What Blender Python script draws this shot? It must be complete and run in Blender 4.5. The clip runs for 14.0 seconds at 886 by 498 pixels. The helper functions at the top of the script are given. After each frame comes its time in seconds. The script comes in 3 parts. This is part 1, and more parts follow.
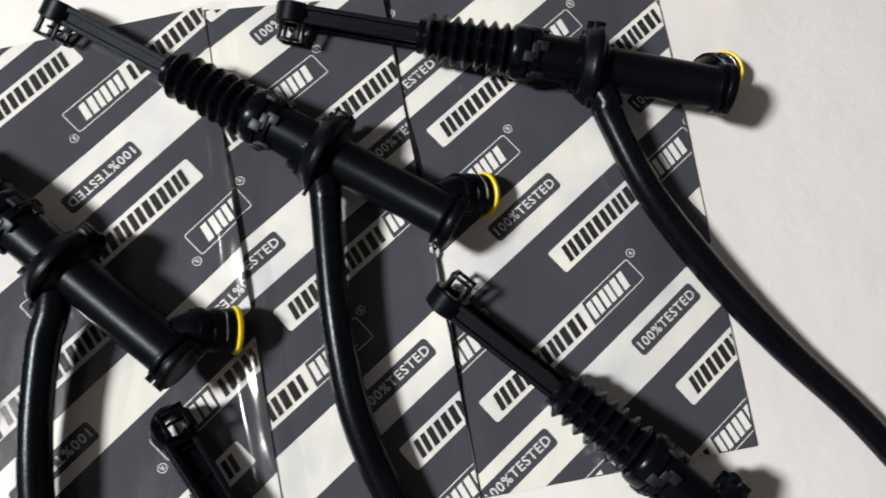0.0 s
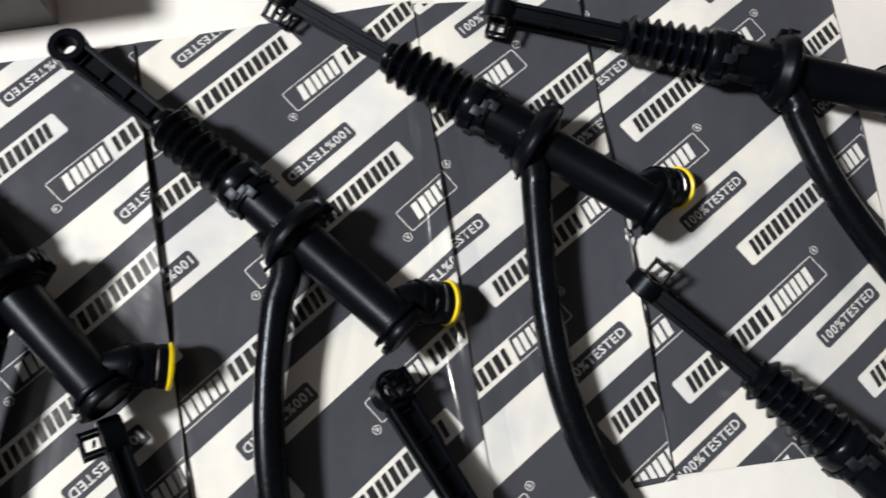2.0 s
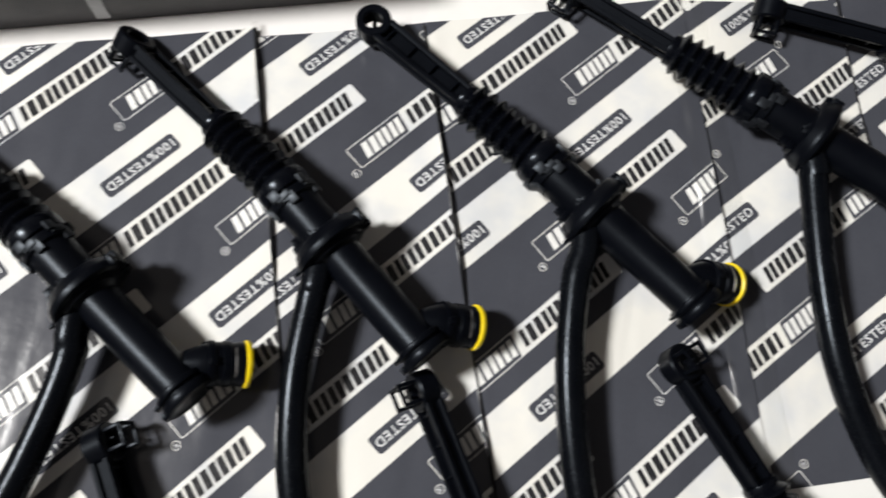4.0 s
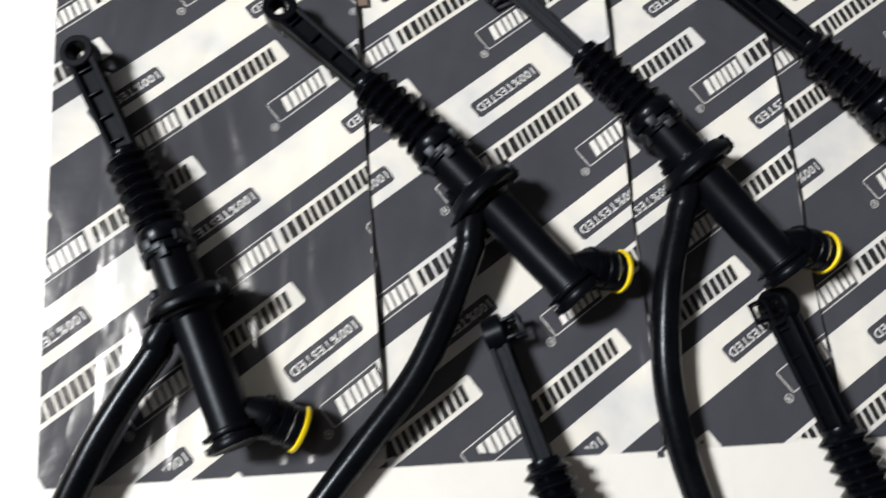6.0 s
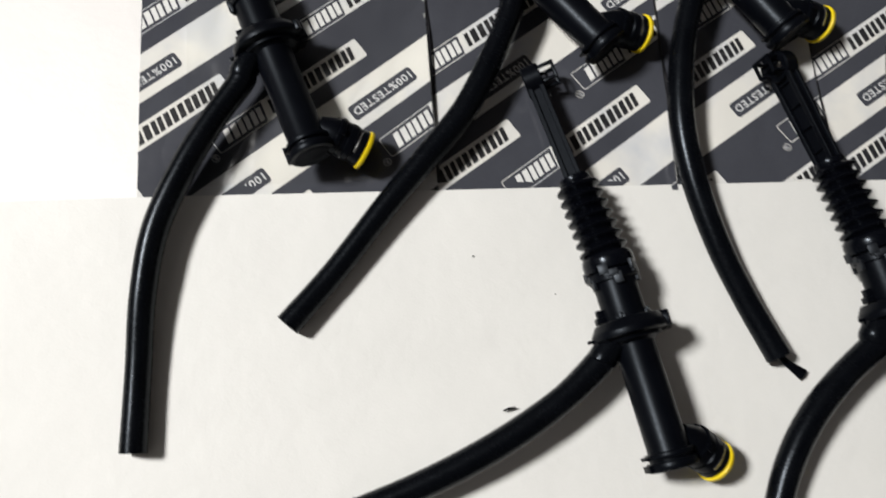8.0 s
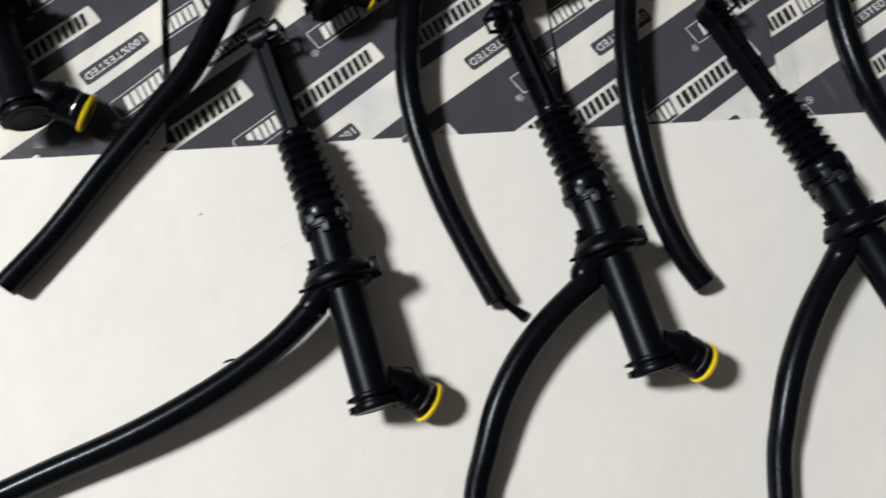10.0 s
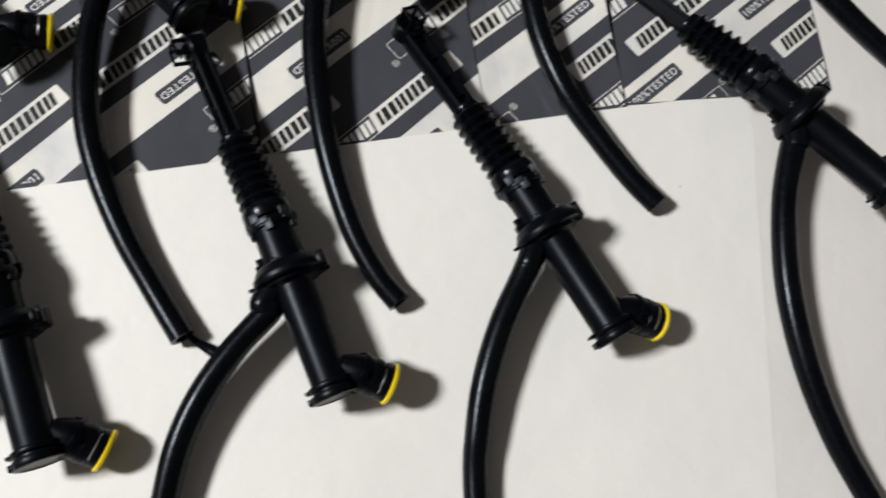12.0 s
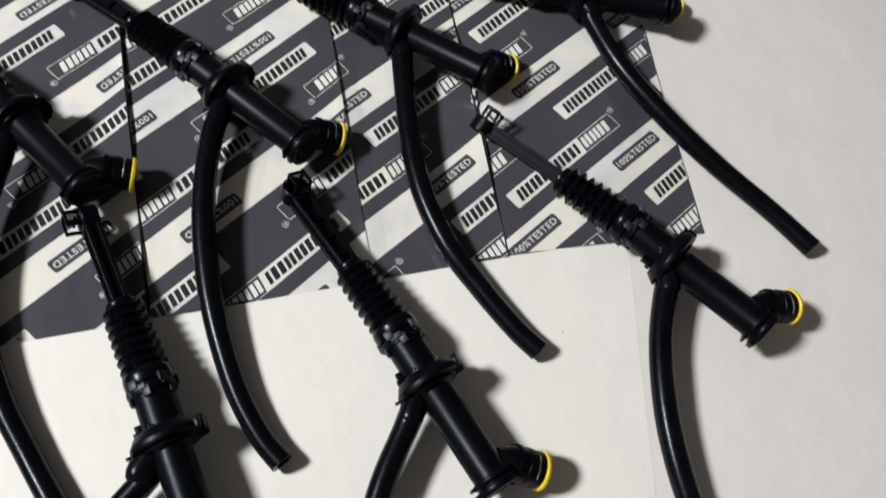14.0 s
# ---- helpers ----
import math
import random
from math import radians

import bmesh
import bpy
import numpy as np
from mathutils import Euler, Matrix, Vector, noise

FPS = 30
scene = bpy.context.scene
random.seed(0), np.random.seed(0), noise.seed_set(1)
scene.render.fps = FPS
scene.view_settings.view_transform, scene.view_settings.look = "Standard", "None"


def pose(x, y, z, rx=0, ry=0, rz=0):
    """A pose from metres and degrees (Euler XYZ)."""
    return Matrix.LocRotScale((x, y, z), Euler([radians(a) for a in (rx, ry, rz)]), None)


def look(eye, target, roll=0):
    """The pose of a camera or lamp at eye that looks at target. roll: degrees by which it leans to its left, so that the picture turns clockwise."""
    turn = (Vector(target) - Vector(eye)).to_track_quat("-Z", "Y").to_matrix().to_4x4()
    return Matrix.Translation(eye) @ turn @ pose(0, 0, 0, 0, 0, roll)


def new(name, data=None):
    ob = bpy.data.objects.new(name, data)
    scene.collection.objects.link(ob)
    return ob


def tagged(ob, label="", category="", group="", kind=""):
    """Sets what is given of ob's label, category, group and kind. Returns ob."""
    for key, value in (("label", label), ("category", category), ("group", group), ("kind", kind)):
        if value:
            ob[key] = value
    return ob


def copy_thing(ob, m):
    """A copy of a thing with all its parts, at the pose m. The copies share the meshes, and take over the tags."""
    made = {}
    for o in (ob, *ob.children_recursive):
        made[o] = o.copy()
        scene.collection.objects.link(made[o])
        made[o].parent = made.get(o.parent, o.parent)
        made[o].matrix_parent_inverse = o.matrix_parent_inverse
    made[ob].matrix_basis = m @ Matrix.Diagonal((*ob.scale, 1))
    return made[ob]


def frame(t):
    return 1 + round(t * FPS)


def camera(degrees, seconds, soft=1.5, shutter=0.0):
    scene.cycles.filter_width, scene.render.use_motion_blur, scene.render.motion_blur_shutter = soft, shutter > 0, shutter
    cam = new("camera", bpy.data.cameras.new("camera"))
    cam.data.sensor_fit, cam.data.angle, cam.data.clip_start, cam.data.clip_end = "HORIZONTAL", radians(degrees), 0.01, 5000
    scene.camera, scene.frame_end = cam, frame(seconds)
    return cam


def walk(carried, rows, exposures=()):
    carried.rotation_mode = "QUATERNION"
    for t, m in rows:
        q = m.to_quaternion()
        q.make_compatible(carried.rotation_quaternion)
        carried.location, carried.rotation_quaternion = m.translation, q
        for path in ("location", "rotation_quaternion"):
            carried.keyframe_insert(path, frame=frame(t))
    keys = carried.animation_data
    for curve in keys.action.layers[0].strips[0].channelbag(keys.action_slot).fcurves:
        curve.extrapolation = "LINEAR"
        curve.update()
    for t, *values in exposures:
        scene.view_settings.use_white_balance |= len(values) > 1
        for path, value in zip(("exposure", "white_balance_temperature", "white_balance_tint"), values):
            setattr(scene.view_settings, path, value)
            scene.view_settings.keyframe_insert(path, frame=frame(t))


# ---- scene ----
cam = camera(58.7, 14.0, soft=1.65, shutter=0.6)
METRES, EYE, TILT, LEAN, TURN = 1.08, 0.4233, -76.8, -4.5, 0.0
ROWS = [
    (0.0, 0.0, 0.0, 0.0, 0.0, 0.0, -0.0),
    (0.5, -0.0203, -0.0056, -0.0038, 0.24, 0.24, -0.53),
    (1.0, -0.0431, -0.0107, -0.0082, 0.44, 0.57, -1.19),
    (1.5, -0.0689, -0.0157, -0.0135, 0.62, 0.91, -1.94),
    (2.0, -0.0968, -0.0217, -0.0208, 0.82, 1.32, -2.76),
    (4.5, -0.2799, -0.05, -0.0628, 2.03, 2.31, -7.09),
    (5.0, -0.3248, -0.0581, -0.0768, 2.68, 2.42, -8.04),
    (5.5, -0.3682, -0.0698, -0.0957, 3.29, 2.43, -8.9),
    (6.0, -0.4031, -0.0847, -0.1209, 3.65, 1.94, -9.58),
    (6.5, -0.421, -0.1034, -0.1654, 4.2, 2.15, -10.2),
    (7.0, -0.4272, -0.121, -0.2152, 4.2, 1.98, -10.58),
    (9.5, -0.2903, -0.1462, -0.282, 2.75, 1.65, -9.19),
    (10.0, -0.249, -0.1403, -0.2692, 2.47, 1.78, -8.21),
    (10.5, -0.2078, -0.1354, -0.2581, 2.21, 1.81, -7.08),
    (11.0, -0.1663, -0.1318, -0.2521, 1.91, 2.02, -5.88),
    (11.5, -0.1257, -0.1293, -0.2499, 1.38, 2.54, -4.54),
    (12.0, -0.0853, -0.1281, -0.2444, 0.87, 2.91, -3.21),
    (12.5, -0.0497, -0.1261, -0.2426, 0.54, 4.5, -2.06),
    (13.0, -0.0288, -0.1267, -0.2401, 0.11, 7.04, -1.28),
    (13.5, -0.0237, -0.1338, -0.2303, -0.29, 9.33, -0.89),
    (14.0, -0.0284, -0.143, -0.2262, -0.44, 12.0, -0.76),
]
walk(cam, [(t, pose(0, 0, EYE, TILT, LEAN, TURN) @ pose(METRES * x, METRES * y, METRES * z, 90 + pitch, roll, yaw)) for t, x, y, z, yaw, pitch, roll in ROWS],
     exposures=[(0.0, 0.0), (2.0, 0.04), (4.5, 0.03), (6.0, -0.16), (7.0, -0.40), (9.5, -0.46), (12.0, -0.30), (13.0, -0.28), (14.0, -0.22)])
# ---- world, lamp, room light ----
world = bpy.data.worlds.new("world")
scene.world = world
world.use_nodes = True
world.node_tree.nodes["Background"].inputs[0].default_value = (0.9, 0.95, 1.0, 1)
world.node_tree.nodes["Background"].inputs[1].default_value = 0.05


def area_lamp(name, eye, target, size, watts, colour):
    data = bpy.data.lights.new(name, "AREA")
    data.shape, data.size, data.energy, data.color = "DISK", size, watts, colour
    ob = new(name, data)
    ob.matrix_world = look(eye, target)
    return ob


area_lamp("room_lamp", (-2.85, -0.18, 3.05), (-0.2, -0.05, 0.0), 0.62, 258.0, (1.0, 0.979, 0.950))

# ---- materials ----


class Nodes:
    """Small helper round a node tree."""

    def __init__(self, name):
        self.mat = bpy.data.materials.new(name)
        self.mat.use_nodes = True
        self.tree = self.mat.node_tree
        self.bsdf = self.tree.nodes["Principled BSDF"]

    def add(self, kind, **inputs):
        node = self.tree.nodes.new(kind)
        for key, value in inputs.items():
            self.feed(node, key.replace("_", " "), value)
        return node

    def feed(self, node, key, value):
        if isinstance(value, bpy.types.NodeSocket):
            self.tree.links.new(value, node.inputs[key])
        else:
            node.inputs[key].default_value = value

    def math(self, op, a, b=0.0, c=0.0):
        node = self.tree.nodes.new("ShaderNodeMath")
        node.operation = op
        for k, value in enumerate((a, b, c)):
            self.feed(node, k, value)
        return node.outputs[0]

    def mix(self, factor, a, b):
        node = self.tree.nodes.new("ShaderNodeMix")
        node.data_type = "RGBA"
        self.feed(node, 0, factor)
        self.feed(node, 6, a)
        self.feed(node, 7, b)
        return node.outputs[2]

    def coords(self):
        return self.add("ShaderNodeTexCoord").outputs["Object"]

    def noise(self, scale, detail=4.0, rough=0.55, vector=None):
        node = self.add("ShaderNodeTexNoise", Scale=scale, Detail=detail, Roughness=rough)
        self.feed(node, "Vector", vector if vector is not None else self.coords())
        return node.outputs["Fac"]

    def ramp(self, fac, stops):
        node = self.tree.nodes.new("ShaderNodeValToRGB")
        while len(node.color_ramp.elements) < len(stops):
            node.color_ramp.elements.new(0.5)
        for el, (at, col) in zip(node.color_ramp.elements, stops):
            el.position, el.color = at, (*col, 1)
        self.feed(node, "Fac", fac)
        return node.outputs["Color"]

    def bump(self, height, strength, distance=0.001):
        node = self.add("ShaderNodeBump", Height=height, Strength=strength, Distance=distance)
        self.feed(self.bsdf, "Normal", node.outputs["Normal"])

    def set(self, **inputs):
        for key, value in inputs.items():
            self.feed(self.bsdf, key.replace("_", " "), value)
        return self.mat


def plastic(name, dark, light, rough, grain, bump, shine=0.5):
    n = Nodes(name)
    big, fine = n.noise(60, 3), n.noise(grain, 5)
    n.set(Base_Color=n.ramp(big, [(0.3, dark), (0.75, light)]))
    n.set(Roughness=n.math("MULTIPLY_ADD", fine, 0.22, rough - 0.11), Specular_IOR_Level=shine)
    if dark[0] < 0.01:
        n.set(Specular_Tint=(0.78, 0.88, 1.0, 1))
    n.bump(fine, bump, 0.0004)
    return n.mat


black_plastic = plastic("black_plastic", (0.0011, 0.0014, 0.0026), (0.0022, 0.0027, 0.0044), 0.35, 900, 0.12, 0.12)
black_rubber = plastic("black_rubber", (0.0011, 0.0014, 0.0026), (0.0022, 0.0027, 0.0044), 0.24, 500, 0.1, 0.17)
rod_plastic = plastic("rod_plastic", (0.0011, 0.0014, 0.0026), (0.0022, 0.0027, 0.0044), 0.50, 600, 0.2, 0.10)
satin_plastic = plastic("satin_plastic", (0.004, 0.0045, 0.006), (0.008, 0.009, 0.011), 0.44, 900, 0.12, 0.35)
hose_rubber = plastic("hose_rubber", (0.0014, 0.0018, 0.0028), (0.003, 0.0036, 0.005), 0.25, 420, 0.13, 0.15)
yellow_plastic = plastic("yellow_plastic", (0.75, 0.55, 0.005), (0.85, 0.66, 0.01), 0.38, 500, 0.1)

n = Nodes("chrome_wire")
chrome = n.set(Base_Color=(0.75, 0.75, 0.76, 1), Metallic=1.0, Roughness=n.math("MULTIPLY_ADD", n.noise(300), 0.2, 0.12))


def paper(name, a, b, rough):
    n = Nodes(name)
    cloud, fibre = n.noise(7, 4), n.noise(700, 6)
    n.set(Base_Color=n.ramp(n.math("MULTIPLY_ADD", fibre, 0.15, n.math("MULTIPLY", cloud, 0.85)), [(0.3, a), (0.7, b)]), Roughness=rough)
    dents = n.noise(26, 3)
    n.bump(n.math("ADD", n.math("MULTIPLY", fibre, 0.12), dents), 0.5, 0.0021)
    return n.mat


table_white = paper("white_laminate", (0.75, 0.735, 0.722), (0.80, 0.785, 0.772), 0.5)
sheet_white = paper("white_paper", (0.750, 0.752, 0.728), (0.815, 0.815, 0.790), 0.6)
wall_paint = paper("wall_paint", (0.105, 0.098, 0.094), (0.128, 0.118, 0.113), 0.8)
floor_wood = paper("floor_boards", (0.16, 0.12, 0.09), (0.24, 0.18, 0.13), 0.5)
carton_dark = paper("dark_printed_card", (0.035, 0.033, 0.037), (0.05, 0.047, 0.052), 0.35)
carton_brown = paper("brown_card", (0.22, 0.165, 0.145), (0.30, 0.23, 0.20), 0.7)
seam_brown = plastic("brown_tinted_film", (0.16, 0.125, 0.10), (0.22, 0.18, 0.145), 0.2, 200, 0.2)
ink_white = plastic("white_ink", (0.72, 0.72, 0.71), (0.80, 0.80, 0.78), 0.25, 150, 0.1)
ink_dark = plastic("dark_ink", (0.020, 0.020, 0.022), (0.027, 0.027, 0.030), 0.25, 150, 0.1)
ink_pale = plastic("pale_ink", (0.62, 0.63, 0.64), (0.70, 0.71, 0.72), 0.25, 150, 0.1)

# the print of the bags: bands of PITCH across the text, logos every LOGO_STEP, plates every PLATE_STEP
PITCH, LOGO_STEP, PLATE_STEP = 0.0985, 0.168, 0.115
LOGO_LONG, LOGO_HIGH, PLATE_LONG, PLATE_HIGH = 0.1145, 0.0148, 0.0495, 0.0112
WHITE_LOW, WHITE_WIDE, PLATE_LOW, LOWER_DROP, LOWER_SHIFT = 0.0115, 0.0285, 0.0223, 0.0318, 0.084
WHITE_PART = 0.0745


def printed_film(name, origin, degrees, plate_start, cut, extra, shear, crumple):
    """Glossy film with bands, plaques and plates in its own turned frame."""
    n = Nodes(name)
    c, s = math.cos(radians(degrees)), math.sin(radians(degrees))
    xyz = n.add("ShaderNodeSeparateXYZ", Vector=n.coords())
    x, y = n.math("SUBTRACT", xyz.outputs[0], origin[0]), n.math("SUBTRACT", xyz.outputs[1], origin[1])
    u = n.math("MULTIPLY_ADD", x, c, n.math("MULTIPLY", y, s))
    v = n.math("MULTIPLY_ADD", y, c, n.math("MULTIPLY", x, -s))
    u = n.math("MULTIPLY_ADD", v, -shear, u)
    row = n.math("FLOOR", n.math("DIVIDE", n.math("SUBTRACT", v, WHITE_LOW), PITCH))
    vr = n.math("SUBTRACT", n.math("SUBTRACT", v, WHITE_LOW), n.math("MULTIPLY", row, PITCH))

    def wrap(value, step):
        return n.math("SUBTRACT", value, n.math("MULTIPLY", n.math("FLOOR", n.math("DIVIDE", value, step)), step))

    def box(a, b, long, high, round_by):
        """Signed distance to a rounded box whose lower left corner is the origin of (a, b)."""
        qa = n.math("SUBTRACT", n.math("ABSOLUTE", n.math("SUBTRACT", a, long / 2)), long / 2 - round_by)
        qb = n.math("SUBTRACT", n.math("ABSOLUTE", n.math("SUBTRACT", b, high / 2)), high / 2 - round_by)
        pa, pb = n.math("MAXIMUM", qa, 0.0), n.math("MAXIMUM", qb, 0.0)
        out = n.math("SQRT", n.math("ADD", n.math("MULTIPLY", pa, pa), n.math("MULTIPLY", pb, pb)))
        inn = n.math("MINIMUM", n.math("MAXIMUM", qa, qb), 0.0)
        return n.math("SUBTRACT", n.math("ADD", out, inn), round_by)

    def inside(d):
        return n.math("LESS_THAN", d, 0.0)

    white = n.math("LESS_THAN", vr, WHITE_WIDE)
    up = wrap(n.math("SUBTRACT", n.math("SUBTRACT", u, plate_start), n.math("MULTIPLY", n.math("LESS_THAN", row, cut + 0.5), extra)), PLATE_STEP)
    plate = inside(box(up, n.math("SUBTRACT", vr, PLATE_LOW - WHITE_LOW), PLATE_LONG, PLATE_HIGH, 0.0022))
    light = n.math("SUBTRACT", white, plate)
    for shift, low in ((0.0, PITCH - WHITE_LOW - LOGO_HIGH), (LOWER_SHIFT, PITCH - WHITE_LOW - LOGO_HIGH - LOWER_DROP)):
        ul = wrap(n.math("SUBTRACT", u, shift - 0.01), LOGO_STEP)
        ul = n.math("SUBTRACT", ul, 0.01)
        vl = n.math("SUBTRACT", vr, low)
        d = box(ul, vl, LOGO_LONG, LOGO_HIGH, 0.0016)
        slant = n.math("MULTIPLY_ADD", vl, -0.25, ul)
        filled = n.math("MULTIPLY", inside(d), n.math("LESS_THAN", slant, WHITE_PART))
        rim = n.math("MULTIPLY", inside(d), n.math("GREATER_THAN", d, -0.0005))
        da, db = n.math("SUBTRACT", ul, LOGO_LONG + 0.0042), n.math("SUBTRACT", vl, LOGO_HIGH + 0.0005)
        ring = n.math("SQRT", n.math("ADD", n.math("MULTIPLY", da, da), n.math("MULTIPLY", db, db)))
        ring = n.math("MULTIPLY", n.math("LESS_THAN", ring, 0.0025), n.math("GREATER_THAN", ring, 0.00212))
        light = n.math("MAXIMUM", light, n.math("MAXIMUM", n.math("MAXIMUM", filled, rim), ring))
    cloud, grain = n.noise(18, 4), n.noise(420, 4)
    pale = n.ramp(cloud, [(0.34, (0.60, 0.62, 0.645)), (0.56, (0.77, 0.76, 0.715))])
    dark = n.ramp(n.math("MULTIPLY_ADD", grain, 0.2, n.math("MULTIPLY", cloud, 0.8)), [(0.3, (0.050, 0.053, 0.065)), (0.7, (0.064, 0.068, 0.082))])
    n.set(Base_Color=n.mix(light, dark, pale), Roughness=n.math("MULTIPLY_ADD", n.noise(40), 0.16, 0.10), IOR=1.5)
    stretch = n.add("ShaderNodeMapping", Vector=n.coords(), Rotation=(0, 0, radians(-14)), Scale=(1.0, 0.34, 1.0))
    folds = n.noise(24, 2, 0.5, stretch.outputs[0])
    pull = n.add("ShaderNodeMapping", Vector=n.coords(), Rotation=(0, 0, radians(-12)), Scale=(1.0, 0.42, 1.0))
    crease = n.math("ABSOLUTE", n.math("SUBTRACT", n.noise(30, 1.5, 0.5, pull.outputs[0]), 0.5))
    relief = n.math("MULTIPLY_ADD", crease, crumple, folds)
    n.bump(n.math("ADD", relief, n.math("MULTIPLY", n.noise(120, 2), 0.05)), 0.6, 0.0040)
    return n.mat




def clear(name, rough, dents, ior):
    """Thin clear film: mostly see-through, glossy by its angle."""
    n = Nodes(name)
    n.tree.nodes.remove(n.bsdf)
    bump = n.add("ShaderNodeBump", Height=n.noise(150, 3), Strength=dents, Distance=0.001)
    see_through, gloss = n.add("ShaderNodeBsdfTransparent", Color=(0.94, 0.94, 0.93, 1)), n.add("ShaderNodeBsdfGlossy", Roughness=rough, Normal=bump.outputs[0])
    wet = n.tree.nodes.new("ShaderNodeMixShader")
    n.feed(wet, 0, n.add("ShaderNodeFresnel", IOR=ior).outputs[0])
    n.feed(wet, 1, see_through.outputs[0])
    n.feed(wet, 2, gloss.outputs[0])
    n.tree.links.new(wet.outputs[0], n.tree.nodes["Material Output"].inputs["Surface"])
    return n.mat


clear_film, crumpled_film = clear("clear_film", 0.16, 0.1, 1.5), clear("crumpled_film", 0.22, 0.15, 1.32)
# near-black colour that stands in for the shadow gap between neighbouring bags
seam_shade = plastic("seam_shade_black", (0.012, 0.012, 0.014), (0.020, 0.020, 0.023), 0.3, 200, 0.1, 0.3)

# ---- mesh helpers ----


def part(name, bm, material, parent=None, label="", smooth=True):
    """Links a bmesh as one mesh object, under a thing when a parent is given."""
    me = bpy.data.meshes.new(name)
    bm.normal_update()
    bm.to_mesh(me)
    bm.free()
    me.materials.append(material)
    if smooth:
        me.set_sharp_from_angle(angle=radians(38))
        for poly in me.polygons:
            poly.use_smooth = True
    ob = new(name, me)
    if parent is not None:
        ob.parent = parent
    if label:
        tagged(ob, label)
    return ob


def boxes(*items, bevel=0.0):
    """One bmesh of axis-aligned boxes, each given by its low and high corner."""
    bm = bmesh.new()
    for low, high in items:
        made = bmesh.ops.create_cube(bm, size=1.0)["verts"]
        for vert in made:
            vert.co = Vector([low[k] + (vert.co[k] + 0.5) * (high[k] - low[k]) for k in range(3)])
    if bevel:
        bmesh.ops.bevel(bm, geom=bm.edges[:], offset=bevel, segments=2, affect="EDGES", profile=0.5)
    return bm


def lathe(profile, steps=40, turn=None):
    """A body turned round the x axis from (x, radius) pairs; closed at both ends."""
    bm = bmesh.new()
    rings = []
    for x, r in profile:
        rings.append([bm.verts.new((x, r * math.cos(2 * math.pi * k / steps), r * math.sin(2 * math.pi * k / steps))) for k in range(steps)])
    for a, b in zip(rings, rings[1:]):
        for k in range(steps):
            bm.faces.new((a[k], a[(k + 1) % steps], b[(k + 1) % steps], b[k]))
    bm.faces.new(rings[0][::-1])
    bm.faces.new(rings[-1])
    bmesh.ops.recalc_face_normals(bm, faces=bm.faces[:])
    if turn is not None:
        bmesh.ops.transform(bm, matrix=turn, verts=bm.verts[:])
    return bm


def spline(points, steps):
    """Catmull-Rom points through a few places."""
    pts = [Vector(p) for p in points]
    pts = [2 * pts[0] - pts[1]] + pts + [2 * pts[-1] - pts[-2]]
    out = []
    for a, b, c, d in zip(pts, pts[1:], pts[2:], pts[3:]):
        for k in range(steps):
            t = k / steps
            out.append(0.5 * (2 * b + (c - a) * t + (2 * a - 5 * b + 4 * c - d) * t * t + (3 * b - a - 3 * c + d) * t ** 3))
    return out + [pts[-2]]


def tube(path, radii, steps=20, bore=0.0):
    """A round tube along a path; with a bore its far end is open."""
    bm = bmesh.new()
    rings = []
    side = Vector((0, 0, 1))
    for k, p in enumerate(path):
        ahead = (path[min(k + 1, len(path) - 1)] - path[max(k - 1, 0)]).normalized()
        across = side.cross(ahead).normalized()
        upward = ahead.cross(across)
        r = radii(k / (len(path) - 1)) if callable(radii) else radii
        rings.append([bm.verts.new(p + r * (math.cos(q) * across + math.sin(q) * upward)) for q in (2 * math.pi * j / steps for j in range(steps))])
    if bore:
        end, ahead = path[-1], (path[-1] - path[-2]).normalized()
        r = radii(1.0) if callable(radii) else radii
        for back, scale in ((0.0, bore), (0.012, bore)):
            rings.append([bm.verts.new(end - back * ahead + (v.co - end) * scale) for v in rings[len(path) - 1]])
    for a, b in zip(rings, rings[1:]):
        for k in range(steps):
            bm.faces.new((a[k], a[(k + 1) % steps], b[(k + 1) % steps], b[k]))
    bm.faces.new(rings[0][::-1])
    bm.faces.new(rings[-1])
    bmesh.ops.recalc_face_normals(bm, faces=bm.faces[:])
    return bm


def torus(radius, thick, turn, steps=40, arc=1.0):
    bm = bmesh.new()
    rings = []
    for k in range(steps + (arc < 1)):
        a = 2 * math.pi * arc * k / steps
        centre = Vector((0, math.cos(a), math.sin(a)))
        rings.append([bm.verts.new(centre * (radius + thick * math.cos(q)) + Vector((thick * math.sin(q), 0, 0))) for q in (2 * math.pi * j / 8 for j in range(8))])
    pairs = list(zip(rings, rings[1:])) + ([(rings[-1], rings[0])] if arc == 1 else [])
    for a, b in pairs:
        for j in range(8):
            bm.faces.new((a[j], a[(j + 1) % 8], b[(j + 1) % 8], b[j]))
    bmesh.ops.recalc_face_normals(bm, faces=bm.faces[:])
    bmesh.ops.transform(bm, matrix=turn, verts=bm.verts[:])
    return bm


# ---- the room, plain, closed round the table ----
def slab(name, low, high, material):
    return tagged(part(name, boxes((low, high)), material, smooth=False), kind="structure")


slab("floor", (-3.7, -2.0, -0.80), (2.0, 2.2, -0.75), floor_wood)
slab("ceiling", (-3.7, -2.0, 3.45), (2.0, 2.2, 3.50), wall_paint)
slab("wall_west", (-3.8, -2.0, -0.75), (-3.7, 2.2, 3.45), wall_paint)
slab("wall_east", (2.0, -2.0, -0.75), (2.1, 2.2, 3.45), wall_paint)
slab("wall_south", (-3.7, -2.1, -0.75), (2.0, -2.0, 3.45), wall_paint)
slab("wall_north", (-3.7, 2.2, -0.75), (2.0, 2.3, 3.45), wall_paint)

